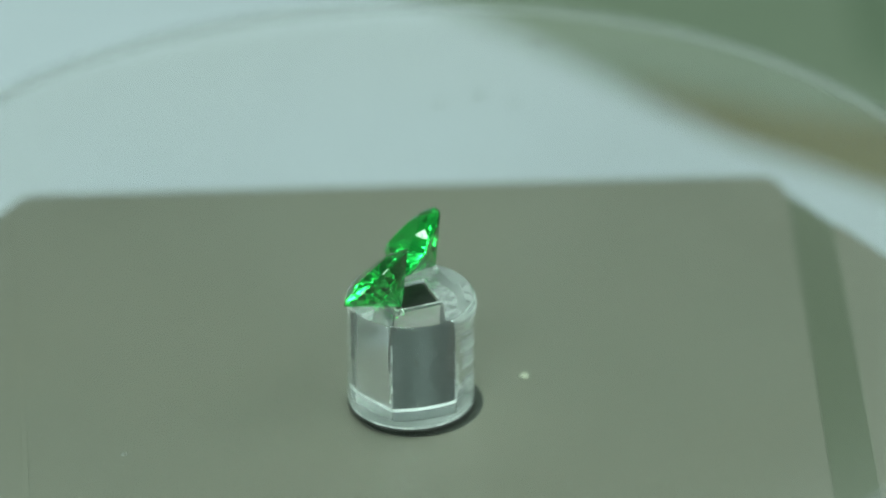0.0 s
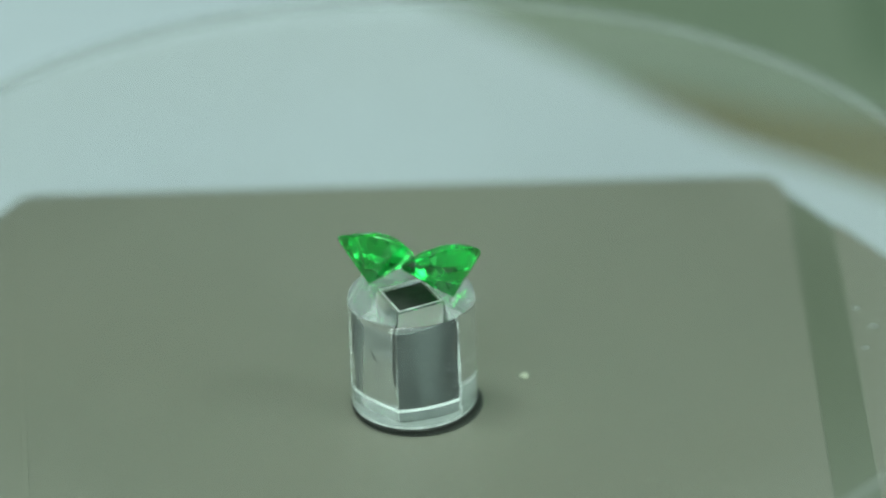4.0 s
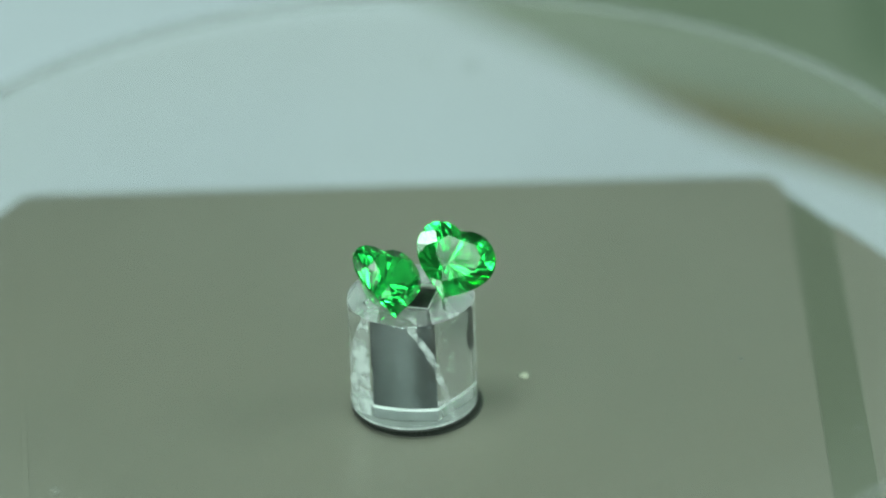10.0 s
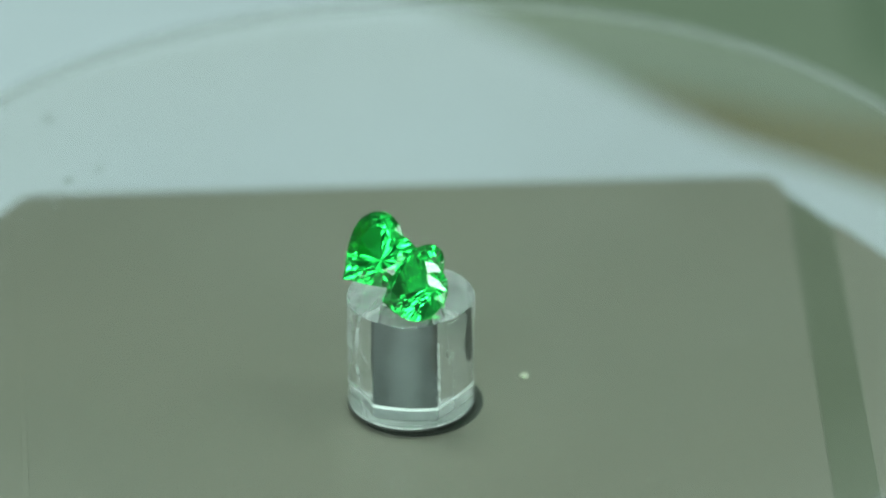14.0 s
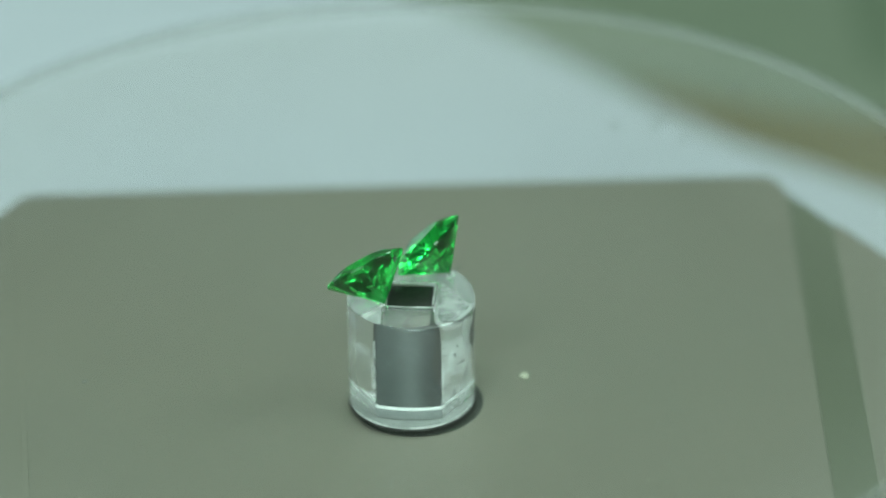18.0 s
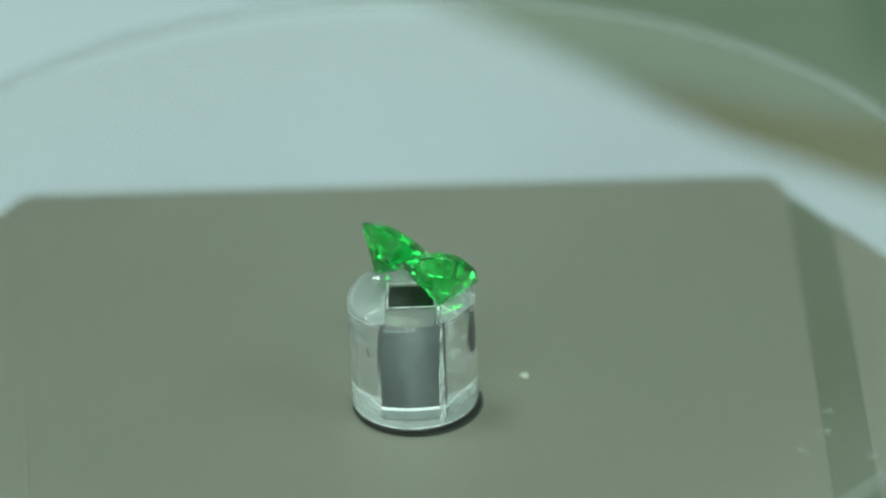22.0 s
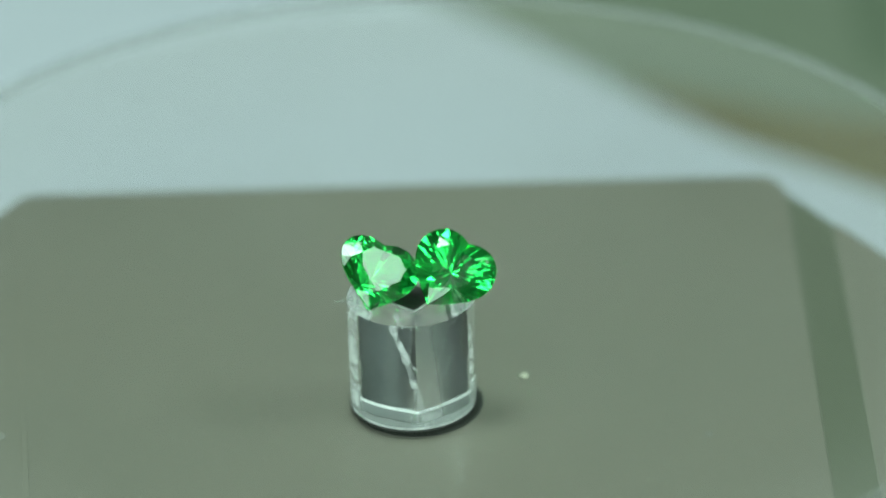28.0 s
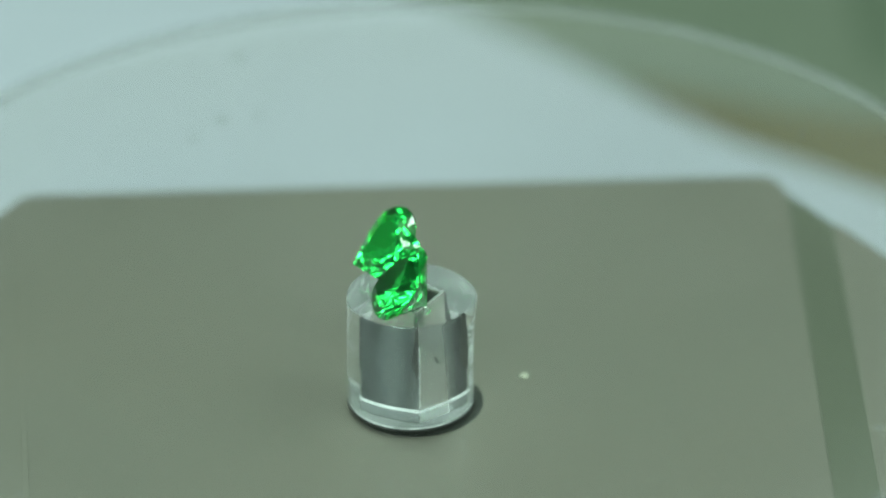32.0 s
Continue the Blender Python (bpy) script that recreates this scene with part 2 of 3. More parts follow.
def rounded(points, radius, steps=5):
    """An outline with its corners rounded by a radius for each point."""
    out = []
    n = len(points)
    for i, p in enumerate(points):
        a, b, c = Vector(points[i - 1]), Vector(p), Vector(points[(i + 1) % n])
        r = radius[i] if isinstance(radius, (list, tuple)) else radius
        u, v = (a - b).normalized(), (c - b).normalized()
        if r <= 0:
            out.append(tuple(b))
            continue
        half = u.angle(v) / 2
        cut = min(r / math.tan(half), (a - b).length * 0.45, (c - b).length * 0.45)
        for k in range(steps + 1):
            s = k / steps
            q = (b + u * cut) * (1 - s) ** 2 + 2 * b * s * (1 - s) + (b + v * cut) * s ** 2
            out.append((q.x, q.y))
    return out


# ---- the room ----
TABLE_Z = -40.0


def box(x0, x1, y0, y1, z0, z1):
    bm = bmesh.new()
    bmesh.ops.create_cube(bm, size=1)
    for v in bm.verts:
        v.co = Vector(((x0 + x1) / 2 + v.co.x * (x1 - x0), (y0 + y1) / 2 + v.co.y * (y1 - y0), (z0 + z1) / 2 + v.co.z * (z1 - z0)))
    return bm


T = TABLE_Z * MM
tagged(mesh_object("table", box(-0.9, 0.9, -0.9, 0.9, T - 0.03, T), TABLE), "grey-green matt worktop under the white sheet", "table", kind="structure")
tagged(mesh_object("wall_north", box(-1.0, 1.0, 0.9, 1.0, T - 0.03, 1.7), WALL), "plain grey-green painted wall", "wall", kind="structure")
tagged(mesh_object("wall_south", box(-1.0, 1.0, -1.0, -0.9, T - 0.03, 1.7), WALL), "plain grey-green painted wall", "wall", kind="structure")
tagged(mesh_object("wall_west", box(-1.0, -0.9, -0.9, 0.9, T - 0.03, 1.7), WALL), "plain grey-green painted wall", "wall", kind="structure")
tagged(mesh_object("wall_east", box(0.9, 1.0, -0.9, 0.9, T - 0.03, 1.7), WALL), "plain grey-green painted wall", "wall", kind="structure")
tagged(mesh_object("ceiling", box(-1.0, 1.0, -1.0, 1.0, 1.7, 1.8), WHITE_WALL), "plain grey ceiling", "ceiling", kind="structure")

# ---- on the table ----
SHEET_EDGE = [(-1.79, 145.99), (5.92, 139.08), (15.8, 128.73), (24.24, 118.62), (32.42, 110.1), (40.5, 103.93), (46.73, 98.83), (53.66, 93.08)]
sheet = SHEET_EDGE + [(170, 40), (170, -160), (-330, -160), (-330, 420), (-120, 420)]
tagged(mesh_object("paper_sheet", slab(sheet, TABLE_Z, TABLE_Z + 0.4), PAPER), "white paper sheet with a gently curved cut edge", "paper")
strip = [(20.99, 125.39), (27.27, 121.3), (38.56, 116.1), (48.08, 113.4), (60.96, 109.6), (58.81, 89.61), (43.17, 101.74), (29.66, 112.64)]
tagged(mesh_object("wooden_strip", slab(rounded(strip, 3), TABLE_Z, TABLE_Z + 0.35, 0.1), BROWN), "brown wooden strip lying beside the white sheet", "strip")

# thin sheet in place of a darker patch of unknown kind
card = [(46.47, 145), (46.6, 127.5), (51.4, 122), (68.5, 122), (68.5, 145)]
tagged(mesh_object("dark_patch", slab(rounded(card, 3), TABLE_Z, TABLE_Z + 0.3, 0.08), DARK_PATCH), "thin dark green sheet for an unidentified darker patch on the worktop", "card")

# ---- the grey base ----
PLATE_Z = -1.0
base_box = tagged(new("turntable_base"), "grey plastic base with cut corners and a raised top", "base")
base_box.location = (0, -0.09 * MM, T + 0.0004)
body_outline = rounded([(-32.75, 34.9), (30.5, 35.3), (43.9, 14.9), (44.5, -66.7), (-44.5, -66.7), (-43.85, 17.2)], [2.5, 1.6, 2, 4, 4, 2])
LIFT = -(T + 0.0004) / MM
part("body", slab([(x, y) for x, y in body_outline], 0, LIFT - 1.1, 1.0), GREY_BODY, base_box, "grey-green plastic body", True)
plateau = rounded([(-32.75, 34.9), (30.4, 35.3), (31.6, 33.2), (32.7, -66.7), (-44.5, -66.7), (-43.85, 17.2)], [2.5, 1.0, 0.8, 2, 2, 2])
panel = part("top_panel", slab(plateau, LIFT - 1.1, LIFT - 1.0, 0.09), GREY, base_box, "smooth grey plastic top panel", True)
ridge = [(-33.4, 30.1), (-32.95, 30.1), (-25.5, -65.7), (-26.1, -65.7)]
part("ridge", slab(ridge, LIFT - 1.0 - 0.02, LIFT - 1.0 + 0.09, 0.05), GREY, base_box, "faint raised line")
lip = [(35.2, 27.5), (43.3, 15.3), (43.9, -65.7), (36.3, -65.7)]
part("side_rail", slab(rounded(lip, 0.5), LIFT - 1.12, LIFT - 1.07, 0.025), GREY, base_box, "", True)

# dark disc that paints the cylinder's contact shadow, set off to its right
shadow_disc = [(0.35 + 5.15 * math.cos(radians(a)), 0.38 + 5.15 * math.sin(radians(a))) for a in range(0, 360, 3)]
part("contact_shadow", slab(shadow_disc, LIFT - 1.02, LIFT - 0.97, 0.02), SHADOW_DARK, base_box, "dark disc painted as the contact shadow of the cylinder")

# ---- the rotating dish ----
def lathe(profile, steps=160):
    bm = bmesh.new()
    rings = []
    for r, z in profile:
        if r == 0:
            rings.append([bm.verts.new((0, 0, z * MM))])
        else:
            rings.append([bm.verts.new((r * MM * math.cos(2 * math.pi * k / steps), r * MM * math.sin(2 * math.pi * k / steps), z * MM)) for k in range(steps)])
    for a, b in zip(rings, rings[1:]):
        for k in range(steps):
            j = (k + 1) % steps
            if len(a) == 1:
                bm.faces.new((a[0], b[k], b[j]))
            elif len(b) == 1:
                bm.faces.new((a[k], a[j], b[0]))
            else:
                bm.faces.new((a[k], b[k], b[j], a[j]))
    return bm


def dish_height(r):
    return -0.5 if r < 12 else 0.325 * (r - 12) ** 2 / (r - 10.5) - 0.5


RIM = 46.0
TOP = 10.3      # height of the rim
radii = [12 + (RIM - 12) * k / 24 for k in range(25)]
inner = [(0, -0.5)] + [(r, dish_height(r)) for r in radii]
edge = [(RIM + 0.3, TOP + 0.39), (RIM + 0.75, TOP + 0.34), (RIM + 0.95, TOP - 0.06)]
outer = [(r + 0.15, dish_height(r) - 0.3) for r in radii[::-1]] + [(0, -0.8)]
dish = tagged(new("glass_dish"), "shallow clear glass dish turning on the grey base", "dish")
part("bowl", lathe(inner + edge + outer), DISH_GLASS, dish, "", True)


def blob(size, squash, seed, steps=2):
    bm = bmesh.new()
    bmesh.ops.create_icosphere(bm, subdivisions=steps, radius=size * MM)
    for v in bm.verts:
        v.co *= 1 + 0.35 * noise.noise(v.co / (size * MM) * 1.3 + Vector((seed * 7.1, 0, 0)))
        v.co.z *= squash
    return bm


for r, a, size in ((35.7, 201.7, 0.42), (36.9, 196.5, 0.5), (36.5, 191.7, 0.38), (39.4, 58.7, 0.4), (39.2, 53.1, 0.45), (25.2, 325.4, 0.3), (43.0, 190.9, 0.55), (41.2, 120, 0.3), (38.0, 300, 0.28)):
    a = radians(a)
    ob = part("speck", blob(size, 0.2, r + size), HAZE_SPECK, dish, "pale dried speck")
    ob.location = (r * MM * math.cos(a), r * MM * math.sin(a), (dish_height(r) + 0.05) * MM)
rim_ring = [(RIM + r, TOP + z) for r, z in ((-0.3, 0.25), (0.35, 0.75), (1.05, 0.7), (1.4, 0.14), (1.25, -0.5), (0.97, -0.4), (0.8, 0.36), (0.3, 0.46), (-0.3, 0.25))]
part("rim", lathe(rim_ring), RIM_GLASS, dish, "rolled pale glass rim", True)

# ---- the clear cylinder ----
R_CYL, H_CYL, HOLE, BORE_HALF, FOOT_H = 5.0, 9.5, 1.77, 2.03, 1.10
FOOT = 0.08         # height of the dark ring under the cylinder
GLUE = 96.5         # direction of the glue on the top edge
CORNER = -90 + 360 / PERIOD * (3.05 - FACING)   # direction of one corner of the square hole


def hollow_cylinder(steps=128):
    bm = bmesh.new()
    turn = radians(CORNER)

    def square(k):
        a = 2 * math.pi * k / steps
        b = (a + math.pi / 4) % (math.pi / 2) - math.pi / 4
        rr = HOLE / math.cos(b)
        return rr * math.cos(a), rr * math.sin(a)

    def ring(points, z):
        c, s = math.cos(turn - math.pi / 4), math.sin(turn - math.pi / 4)
        return [bm.verts.new(((c * x - s * y) * MM, (s * x + c * y) * MM, z * MM)) for x, y in points]

    def circle(r):
        return [(r * math.cos(2 * math.pi * k / steps), r * math.sin(2 * math.pi * k / steps)) for k in range(steps)]
    sq = [square(k) for k in range(steps)]
    wide = [(x * BORE_HALF / HOLE, y * BORE_HALF / HOLE) for x, y in sq]
    def edge(inset, swell):
        """The outer edge; a run of clear glue swells it on one side."""
        out = []
        for k in range(steps):
            a = 2 * math.pi * k / steps
            off = (math.degrees(a + turn - math.pi / 4) - GLUE + 180) % 360 - 180
            w = math.cos(math.radians(off) * 90 / 62) ** 2 if abs(off) < 62 else 0.0
            r = R_CYL - inset + swell * w * (1 + 0.12 * math.sin(9 * a))
            out.append((r * math.cos(a), r * math.sin(a)))
        return out
    loops = [ring(wide, FOOT), ring(circle(R_CYL - 0.20), FOOT), ring(circle(R_CYL - 0.05), FOOT + 0.08), ring(circle(R_CYL), FOOT + 0.28)]
    loops += [ring(edge(inset, swell), H_CYL - below) for below, inset, swell in ((2.7, 0, 0), (2.1, 0, 0.07), (1.5, 0, 0.17), (1.0, 0, 0.26), (0.6, 0, 0.29), (0.3, 0, 0.24),
                                                                                 (0.1, 0.02, 0.08), (0.02, 0.05, -0.12), (0, 0.10, -0.35))]
    loops += [ring([(x * 1.045, y * 1.045) for x, y in sq], H_CYL), ring(sq, H_CYL - 0.09), ring(wide, H_CYL - 0.5)]
    for slot, a, b in zip((4, 3, 3) + (0,) * 9 + (1, 3, 2, 2), loops, loops[1:] + loops[:1]):
        for k in range(steps):
            j = (k + 1) % steps
            bm.faces.new((a[k], a[j], b[j], b[k])).material_index = slot
    return bm


cylinder = tagged(new("display_cylinder"), "clear acrylic cylinder with a square hole and frosted cracks", "cylinder")
acrylic = part("body", hollow_cylinder(), SIDE, cylinder, "", True)
acrylic.data.materials.append(ENDS)
acrylic.data.materials.append(BORE)
acrylic.data.materials.append(EDGE)
acrylic.data.materials.append(UNDER)
acrylic.visible_shadow = False


def turned(bm, degrees):
    bmesh.ops.rotate(bm, verts=bm.verts, cent=(0, 0, 0), matrix=Matrix.Rotation(radians(degrees), 3, "Z"))
    return bm


# opaque ring added to darken the contact line and cast shade below
part("contact_ring", lathe([(4.3, 0), (R_CYL + 0.02, 0), (R_CYL + 0.03, 0.04), (R_CYL - 0.03, 0.075), (4.3, 0.075), (4.3, 0)], 128), BLACK, cylinder, "dark ring added for the contact shade under the cylinder")

# a made-up core stands in for the hole's dark walls, capped at both ends
core = slab(rounded([(-1.97, -1.97), (1.97, -1.97), (1.97, 1.97), (-1.97, 1.97)], 0.10), FOOT_H + 0.1, H_CYL - 1.25)
bar = part("core", core, CORE, cylinder, "grey square core standing in for the dark walls of the hole")
bar.rotation_euler.z = radians(CORNER - 45)
# grey block added to give the band under the hole its tone
stop = slab(rounded([(-1.99, -1.99), (1.99, -1.99), (1.99, 1.99), (-1.99, 1.99)], 0.10), FOOT + 0.03, FOOT_H - 0.18, 0.05)
part("foot_block", turned(stop, CORNER - 45), FOOT_TONE, cylinder, "grey block added for the tone below the hole")
# white band painting the bright line that the hole's lower edge shows
glint_band = slab(rounded([(-2.06, -2.06), (2.06, -2.06), (2.06, 2.06), (-2.06, 2.06)], 0.05), FOOT_H - 0.13, FOOT_H + 0.09, 0.05)
part("glint_band", turned(glint_band, CORNER - 45), GLINT_WHITE, cylinder, "white band painted as the bright edge at the foot of the hole")


def fleck(face, along, height, width, tall, lean):
    """A dark fleck on one face of the core."""
    bm = bmesh.new()
    bmesh.ops.create_icosphere(bm, subdivisions=2, radius=0.5)
    for v in bm.verts:
        v.co = Vector((v.co.x * 0.05, v.co.y * width, v.co.z * tall)) * (1 + 0.3 * noise.noise(v.co * 3))
        v.co = Vector((v.co.x, v.co.y + lean * v.co.z, v.co.z))
        v.co = (v.co + Vector((2.035, along, height))) * MM
    return turned(bm, CORNER + 45 + 90 * face)


for face, along, height, width, tall, lean in ((0, 0.5, 5.6, 0.22, 0.28, -0.4), (0, 0.25, 4.9, 0.2, 0.4, -0.5), (0, 0.1, 1.6, 0.12, 0.5, 0.0), (3, -0.4, 5.2, 0.16, 0.8, -0.4), (1, 0.3, 3.0, 0.1, 0.2, 0.2)):
    part("fleck", fleck(face, along, height, width, tall, lean), BLACK, cylinder, "dark fleck of wax")

plug = slab(rounded([(-1.71, -1.71), (1.71, -1.71), (1.71, 1.71), (-1.71, 1.71)], 0.12), H_CYL - 1.3, H_CYL - 0.22, 0.08)
for v in plug.verts:
    v.co.z += 0.00012 * noise.noise(v.co * 900)
part("plug", turned(plug, CORNER - 45), BLACK, cylinder, "black wax plug in the square hole")


def square_lip(inside, outside, low, high):
    """A square ring with its top edge drawn in a little."""
    bm = bmesh.new()
    corners = ((-1, -1), (1, -1), (1, 1), (-1, 1))
    loops = [[bm.verts.new((x * h * MM, y * h * MM, z * MM)) for x, y in corners] for h, z in ((inside, low), (outside, low), (outside - 0.03, high), (inside + 0.02, high))]
    for a, b in zip(loops, loops[1:] + loops[:1]):
        for k in range(4):
            bm.faces.new((a[k], a[(k + 1) % 4], b[(k + 1) % 4], b[k]))
    return bm


# white lip added where the hole's edge catches light
part("hole_edge_glint", turned(square_lip(HOLE + 0.01, HOLE + 0.15, H_CYL - 0.02, H_CYL + 0.05), CORNER - 45), FROST, cylinder, "white lip painted as the bright edge of the hole")


def run_down(start, length, width):
    bm = bmesh.new()
    outline = [(e, start - d * length) for e, d in ((1.98, 0), (1.98 - 0.4 * width, 0), (1.98 - 0.65 * width, 0.4), (1.98 - width, 0.65), (1.98 - 0.75 * width, 0.9), (1.98 - 0.2 * width, 1.0), (1.97, 0.95))]
    near = [bm.verts.new((2.06 * MM, y * MM, z * MM)) for y, z in outline]
    far = [bm.verts.new((1.975 * MM, y * MM, z * MM)) for y, z in outline]
    bm.faces.new(near)
    bm.faces.new(far[::-1])
    for k in range(len(near)):
        j = (k + 1) % len(near)
        bm.faces.new((near[k], near[j], far[j], far[k]))
    return bm


for k, (start, length, width) in enumerate(((9.0, 4.6, 0.4), (8.7, 5.2, 0.5), (8.9, 4.8, 0.48), (9.0, 5.9, 0.55))):
    part("wax_run", turned(run_down(start, length, width), CORNER + 45 + 90 * k), BLACK, cylinder, "dark run of wax")


def break_face(points, start, angle, thick=0.03):
    """A thin flat break inside the cylinder, from an upright line at start along a direction; points are run and height in millimetres."""
    bm = bmesh.new()
    a = radians(angle)
    u, w, o = Vector((math.cos(a), math.sin(a), 0)), Vector((-math.sin(a), math.cos(a), 0)), Vector((*start, 0))
    sides = [[bm.verts.new((o + u * r + w * s * thick + Vector((0, 0, z))) * MM) for r, z in points] for s in (-1, 1)]
    bm.faces.new(sides[0])
    bm.faces.new(sides[1][::-1])
    n = len(points)
    for k in range(n):
        j = (k + 1) % n
        bm.faces.new((sides[0][k], sides[0][j], sides[1][j], sides[1][k]))
    return bm


# corners pass the camera one after another, a quarter turn apart
part("crack", break_face([(0.05, 0.14), (2.38, 0.14), (2.46, 0.7), (2.42, 2.9), (2.15, 4.6), (1.6, 6.1), (1.05, 7.4), (0.6, 8.4), (0.3, 9.0), (0.05, 9.0)], (-2.85, 0.1), 139), FROST, cylinder, "frosted white crack face")


def ribbon(points, width, thick, seed):
    """A flat, uneven strip along a line of points in millimetres."""
    line = []
    for i in range(len(points) - 1):
        a, b = Vector(points[i]), Vector(points[i + 1])
        before, after = Vector(points[max(0, i - 1)]), Vector(points[min(len(points) - 1, i + 2)])
        for k in range(6):
            t = k / 6
            line.append(0.5 * (2 * a + (b - before) * t + (2 * before - 5 * a + 4 * b - after) * t * t + (3 * a - before - 3 * b + after) * t ** 3))
    line.append(Vector(points[-1]))
    bm = bmesh.new()
    rings = []
    for i, c in enumerate(line):
        along = (line[min(i + 1, len(line) - 1)] - line[max(i - 1, 0)]).normalized()
        out = Vector((c.x, c.y, 0)).normalized()
        side = along.cross(out).normalized()
        w = width * (0.75 + 0.6 * noise.noise(Vector((i * 0.35, seed, 0))))
        rings.append([bm.verts.new((c + side * w * u + out * thick * v) * MM) for u, v in ((-0.5, 0), (0, 0.5), (0.5, 0), (0, -0.5))])
    for a, b in zip(rings, rings[1:]):
        for k in range(4):
            bm.faces.new((a[k], a[(k + 1) % 4], b[(k + 1) % 4], b[k]))
    bm.faces.new(rings[0])
    bm.faces.new(rings[-1][::-1])
    return bm


part("crack", ribbon([(-1.35, -2.1, 9.0), (-1.25, -2.5, 8.0), (-0.85, -3.7, 6.6), (-0.35, -4.55, 4.5), (0.25, -4.82, 2.3), (0.8, -4.82, 0.2)], 0.62, 0.10, 2.0), CRACK, cylinder, "slanting white crack")
part("crack", ribbon([(-0.75, -3.5, 7.0), (-0.35, -3.6, 5.7), (0.1, -3.6, 4.9)], 0.24, 0.08, 5.0), CRACK, cylinder, "short white crack")
part("glue_wisp", ribbon([(-4.5, -0.3, 9.63), (-5.2, -0.5, 9.67), (-5.6, -0.45, 9.57), (-6.0, -0.55, 9.66)], 0.2, 0.1, 1.0), CRACK, cylinder, "clear wisp of dried glue")
part("glue_wisp", ribbon([(-4.6, 0.1, 9.62), (-5.1, -0.3, 9.82), (-5.6, -0.7, 9.77)], 0.16, 0.08, 4.0), CRACK, cylinder, "clear wisp of dried glue")
part("crack", break_face([(2.9, 1.0), (3.2, 0.9), (3.35, 4.0), (3.05, 7.0), (2.9, 7.0)], (0, 0), CORNER + 270), HAZE, cylinder, "hazy crack")
part("crack", break_face([(2.9, 2.2), (3.15, 2.4), (3.2, 4.2), (2.9, 5.0)], (0, 0), CORNER), HAZE, cylinder, "hazy crack")


# ---- the two stones ----
def heart_outline(count, notch, lobe, wide, tip, right, lift):
    """Points evenly along a heart's edge, from the notch round its right side to the tip and back. lobe, wide, tip: x and y of a lobe's crest,
    the height of the widest place, and the tip's height with the fullness beside it; the right side may be wider and higher."""
    (lx, ly), (ty, full) = lobe, tip
    curves = (((0, notch), (0.10, notch + (ly - notch) * 0.45), (lx * 0.5, ly), (lx, ly)),
              ((lx, ly), (lx + 0.6 * (1 - lx), ly), (1, wide + 0.55 * (ly - wide)), (1, wide)),
              ((1, wide), (1, wide + 0.45 * (ty - wide)), (full, ty + 0.25), (0, ty)))

    def side(width, rise):
        fine = []
        for c in curves:
            a, b, d, e = (Vector(p) for p in c)
            fine += [(1 - k) ** 3 * a + 3 * k * (1 - k) ** 2 * b + 3 * k * k * (1 - k) * d + k ** 3 * e for k in (i / 120 for i in range(120))]
        fine.append(Vector((0, ty)))
        fine = [Vector((p.x * width, p.y + rise * max(0, min(1, p.y)) * min(1, 3 * p.x))) for p in fine]
        run = [0.0]
        for p, q in zip(fine, fine[1:]):
            run.append(run[-1] + (q - p).length)
        half = count // 2
        return [fine[next(i for i, v in enumerate(run) if v >= run[-1] * k / half - 1e-9)] for k in range(half + 1)]
    return side(right, lift) + [Vector((-p.x, p.y)) for p in side(1.0, 0.0)[-2:0:-1]]


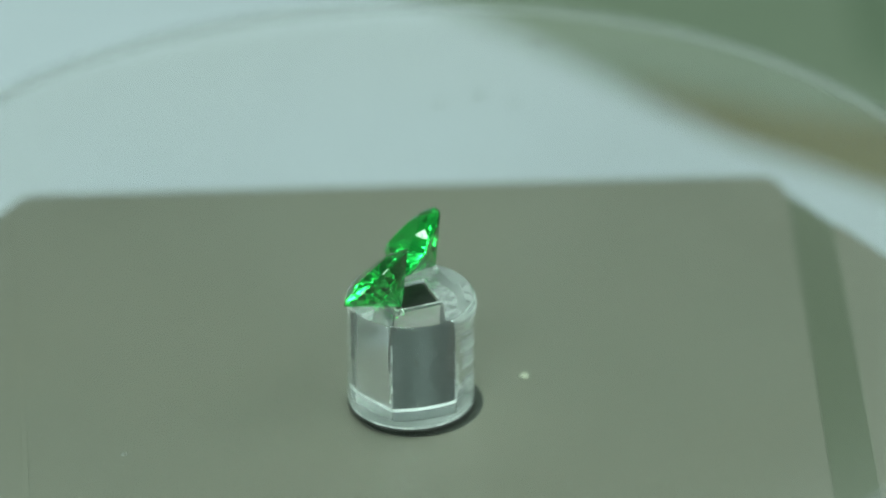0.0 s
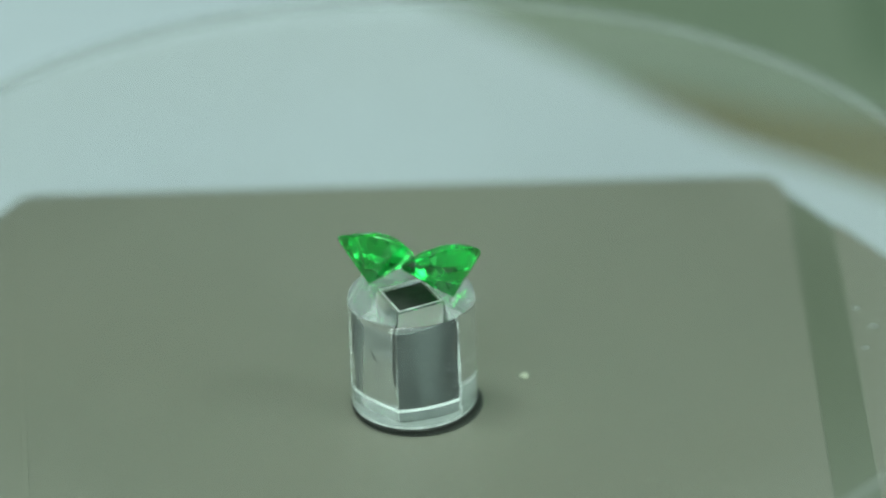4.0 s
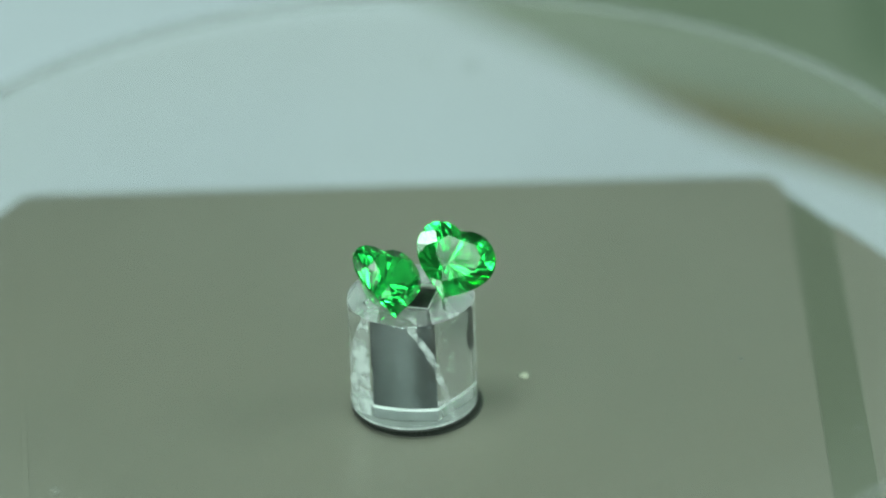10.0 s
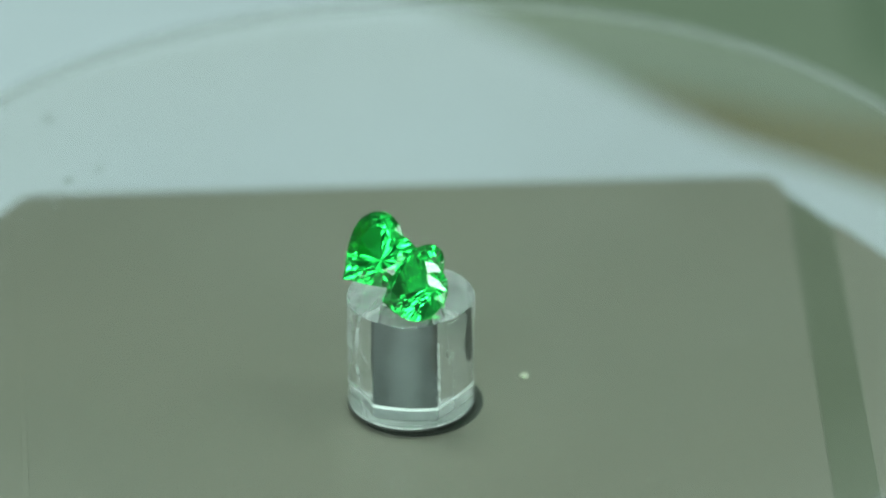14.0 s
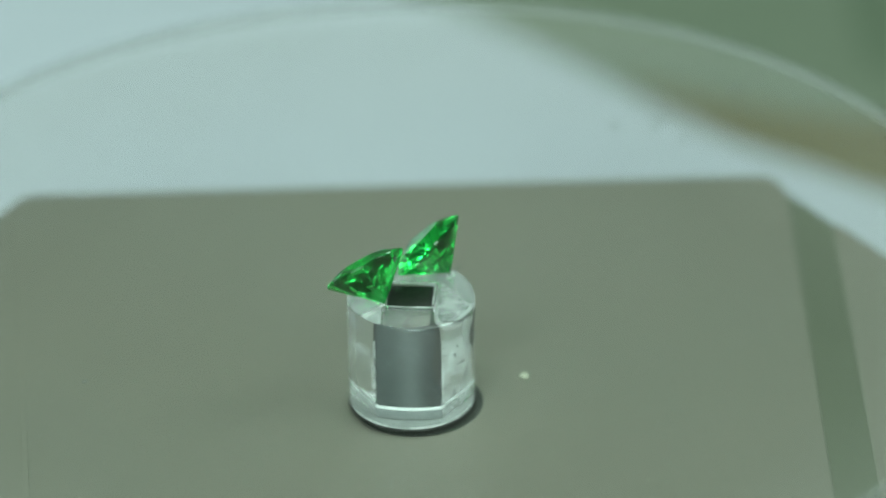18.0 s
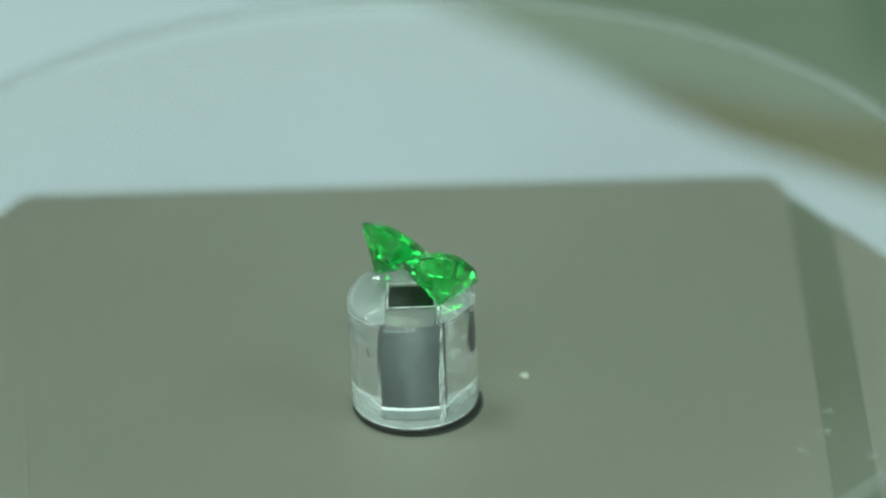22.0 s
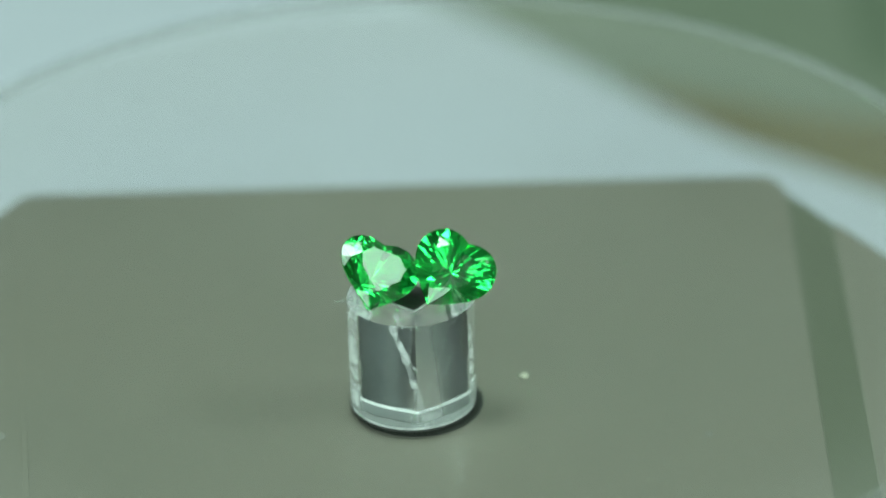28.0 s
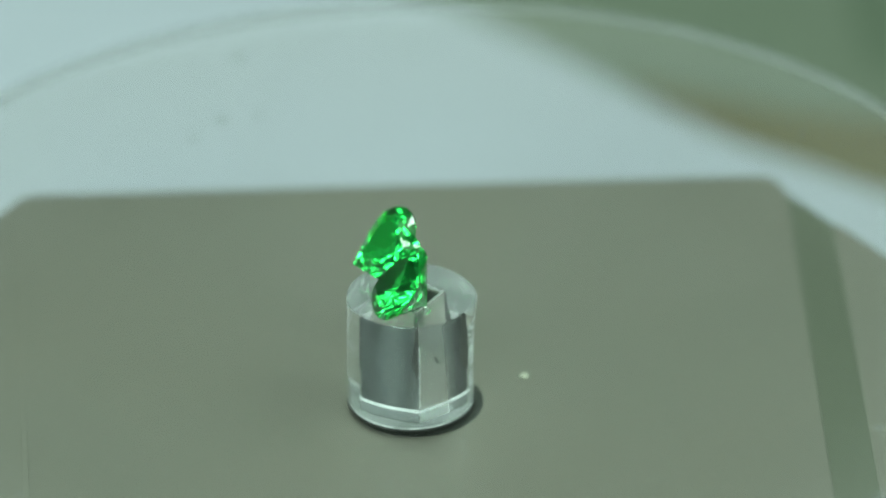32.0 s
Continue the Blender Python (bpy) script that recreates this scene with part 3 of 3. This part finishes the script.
def cut_stone(size, pavilion, culet_y, crown, outline):
    """A heart brilliant: table, stars, kites and upper halves above the girdle, mains and lower halves below; the girdle is scalloped so that each facet is flat."""
    m = 10
    n = 6 * m
    g = heart_outline(n, *outline)
    bm = bmesh.new()
    S = size * MM
    c = Vector((0, 0.04))
    low_c = Vector((0, culet_y))
    mains, mids = g[::6], g[3::6]

    def level(inner, z0, outer, z1, at):
        """The height at a place seen along the line from inner to outer."""
        f = (at - inner).dot(outer - inner) / (outer - inner).length_squared
        return z0 + (z1 - z0) * f

    def ring_heights(centre_points, z0, z1, points):
        """Heights at which the kites over the ring of points come out flat."""
        each = [level(centre_points[i], z0, mains[i], z1, (points[i - 1] + points[i]) / 2) for i in range(m)]
        return [(each[i] + each[(i + 1) % m]) / 2 for i in range(m)]

    def facet_height(a, b, d, p):
        """The height at p of the plane through three points."""
        normal = (b - a).cross(d - a)
        return a.z - (normal.x * (p.x - a.x) + normal.y * (p.y - a.y)) / normal.z
    flat = [c + (p - c) * 0.58 for p in mains]
    flat[0] = (flat[1] + flat[-1]) / 2
    star2 = [c + (p - c) * 0.80 for p in mids]
    deep2 = [low_c + (p - low_c) * 0.26 for p in mids]
    star_z = ring_heights(flat, crown, 0.03, star2)
    deep_z = ring_heights([low_c] * m, -pavilion, -0.03, deep2)

    def vert(p, z):
        return bm.verts.new((p.x * S, p.y * S, z * S))
    table = [vert(p, crown) for p in flat]
    star, deep = [vert(p, z) for p, z in zip(star2, star_z)], [vert(p, z) for p, z in zip(deep2, deep_z)]
    top, low = [], []
    for k, p in enumerate(g):
        i, side = k // 6, (k % 6) // 3
        a, b = (mains[i], mids[i]) if side == 0 else (mids[i], mains[(i + 1) % m])
        up = facet_height(a.to_3d() + Vector((0, 0, 0.03)), b.to_3d() + Vector((0, 0, 0.03)), star2[i].to_3d() + Vector((0, 0, star_z[i])), p)
        down = facet_height(a.to_3d() - Vector((0, 0, 0.03)), b.to_3d() - Vector((0, 0, 0.03)), deep2[i].to_3d() + Vector((0, 0, deep_z[i])), p)
        top.append(vert(p, max(up, 0.008)))
        low.append(vert(p, min(down, -0.008)))
    culet = vert(low_c, -pavilion)
    bm.faces.new(table)
    for i in range(m):
        j, h = (i + 1) % m, (i - 1) % m
        main = 6 * i
        bm.faces.new((table[i], star[i], table[j]))
        bm.faces.new((table[i], star[h], top[main]))
        bm.faces.new((table[i], top[main], star[i]))
        bm.faces.new((culet, deep[h], low[main])).material_index = 2
        bm.faces.new((culet, low[main], deep[i])).material_index = 2
        for k in range(main, main + 6):
            a, b = k, (k + 1) % n
            bm.faces.new((star[i], top[a], top[b]))
            bm.faces.new((top[a], low[a], low[b], top[b])).material_index = 1
            bm.faces.new((deep[i], low[b], low[a])).material_index = 2
    bmesh.ops.recalc_face_normals(bm, faces=bm.faces)
    return bm


def gemstone(bm, label):
    """A stone in its three parts, which together close the glass."""
    stone = tagged(new("gemstone"), label, "gemstone", "pair of stones")
    for slot, name in enumerate(("crown", "girdle", "pavilion")):
        faces = [f for f in bm.faces if f.material_index == slot]
        verts = list({v for f in faces for v in f.verts})
        at = {v: k for k, v in enumerate(verts)}
        me = bpy.data.meshes.new(name)
        me.from_pydata([v.co.copy() for v in verts], [], [[at[v] for v in f.verts] for f in faces])
        me.materials.append(GEM)
        new(name, me).parent = stone
    bm.free()
    return stone


def stone_turn(azimuth, tilt, spin):
    """The table's normal leans by tilt from upright towards azimuth (0 is towards the camera at FACING)."""
    n, t, s = radians(azimuth), radians(tilt), radians(spin)
    normal = Vector((math.sin(n) * math.sin(t), -math.cos(n) * math.sin(t), math.cos(t)))
    up = Vector((-math.sin(n) * math.cos(t), math.cos(n) * math.cos(t), math.sin(t)))
    right = up.cross(normal)
    x = math.cos(s) * right + math.sin(s) * up
    y = -math.sin(s) * right + math.cos(s) * up
    return Matrix((x, y, normal)).transposed().to_4x4()


STONE_A = Matrix.Translation(Vector((2.966, -1.574, 11.868)) * MM) @ stone_turn(-0.15, 45.2, -38.0)
STONE_B = Matrix.Translation(Vector((-2.58, -1.211, 11.94)) * MM) @ stone_turn(32.46, 44.72, -43.0)
stone_a = gemstone(cut_stone(3.21, 0.953, 0.10, 0.226, (0.83, (0.36, 0.922), 0.219, (-0.976, 0.354), 1.054, 0.021)), "bright green heart-cut gemstone leaning on the cylinder top")
stone_b = gemstone(cut_stone(3.342, 0.869, -0.041, 0.255, (0.73, (0.39, 0.795), 0.217, (-1.012, 0.188), 0.977, 0.049)), "bright green heart-cut gemstone leaning on the cylinder top")

dab_a = tagged(mesh_object("adhesive_dab", blob(0.27, 1.1, 3, 3), GEL, True), "clear gel dab under a gemstone", "adhesive")
dab_b = tagged(mesh_object("adhesive_dab", blob(0.27, 1.1, 8, 3), GEL, True), "clear gel dab under a gemstone", "adhesive")

# ---- dust on the grey base ----
for x, y, size in ((8.81, 3.71, 0.42), (13.62, -0.15, 0.12), (9.92, 14.85, 0.16), (9.48, 16.72, 0.12), (-13.0, 1.85, 0.1), (-3.91, -7.96, 0.1), (18.04, -11.71, 0.12), (12.02, -9.84, 0.09), (-19.97, 7.9, 0.09), (3.0, 22.74, 0.1), (21.97, 6.97, 0.08)):
    ob = tagged(mesh_object("dust_grain", blob(size, 0.4, x), DUST), "pale grain of dust on the grey panel", "dust", "dust grains")
    ob.location = (x * MM, (y - 0.09) * MM, (PLATE_Z + size * 0.3) * MM)


# ---- what moves ----
# the cylinder stands a little off the axis and leans back over it
LEAN = Matrix.Translation(Vector((-0.014, -0.20, -0.42)) * MM) @ Matrix.Rotation(radians(-1.05), 4, (1, 0, 0))

def motions():
    times = [min(k * 0.4, SECONDS) for k in range(int(SECONDS / 0.4) + 1)]

    def spin(t):
        return Matrix.Rotation(radians(-360 / PERIOD * (t - FACING)), 4, "Z")
    off = radians(-140 + 360 / PERIOD * (2.0 - FACING))
    dish_place = Matrix.Translation(Vector((0.9 * math.cos(off), 0.9 * math.sin(off), 0)) * MM)
    for thing, place in ((dish, dish_place), (cylinder, LEAN), (stone_a, STONE_A), (stone_b, STONE_B),
                         (dab_a, Matrix.Translation(Vector((3.15, 0.75, 9.42)) * MM)), (dab_b, Matrix.Translation(Vector((-3.7, 0.4, 9.40)) * MM))):
        walk(thing, [(t, spin(t) @ place) for t in times])


motions()
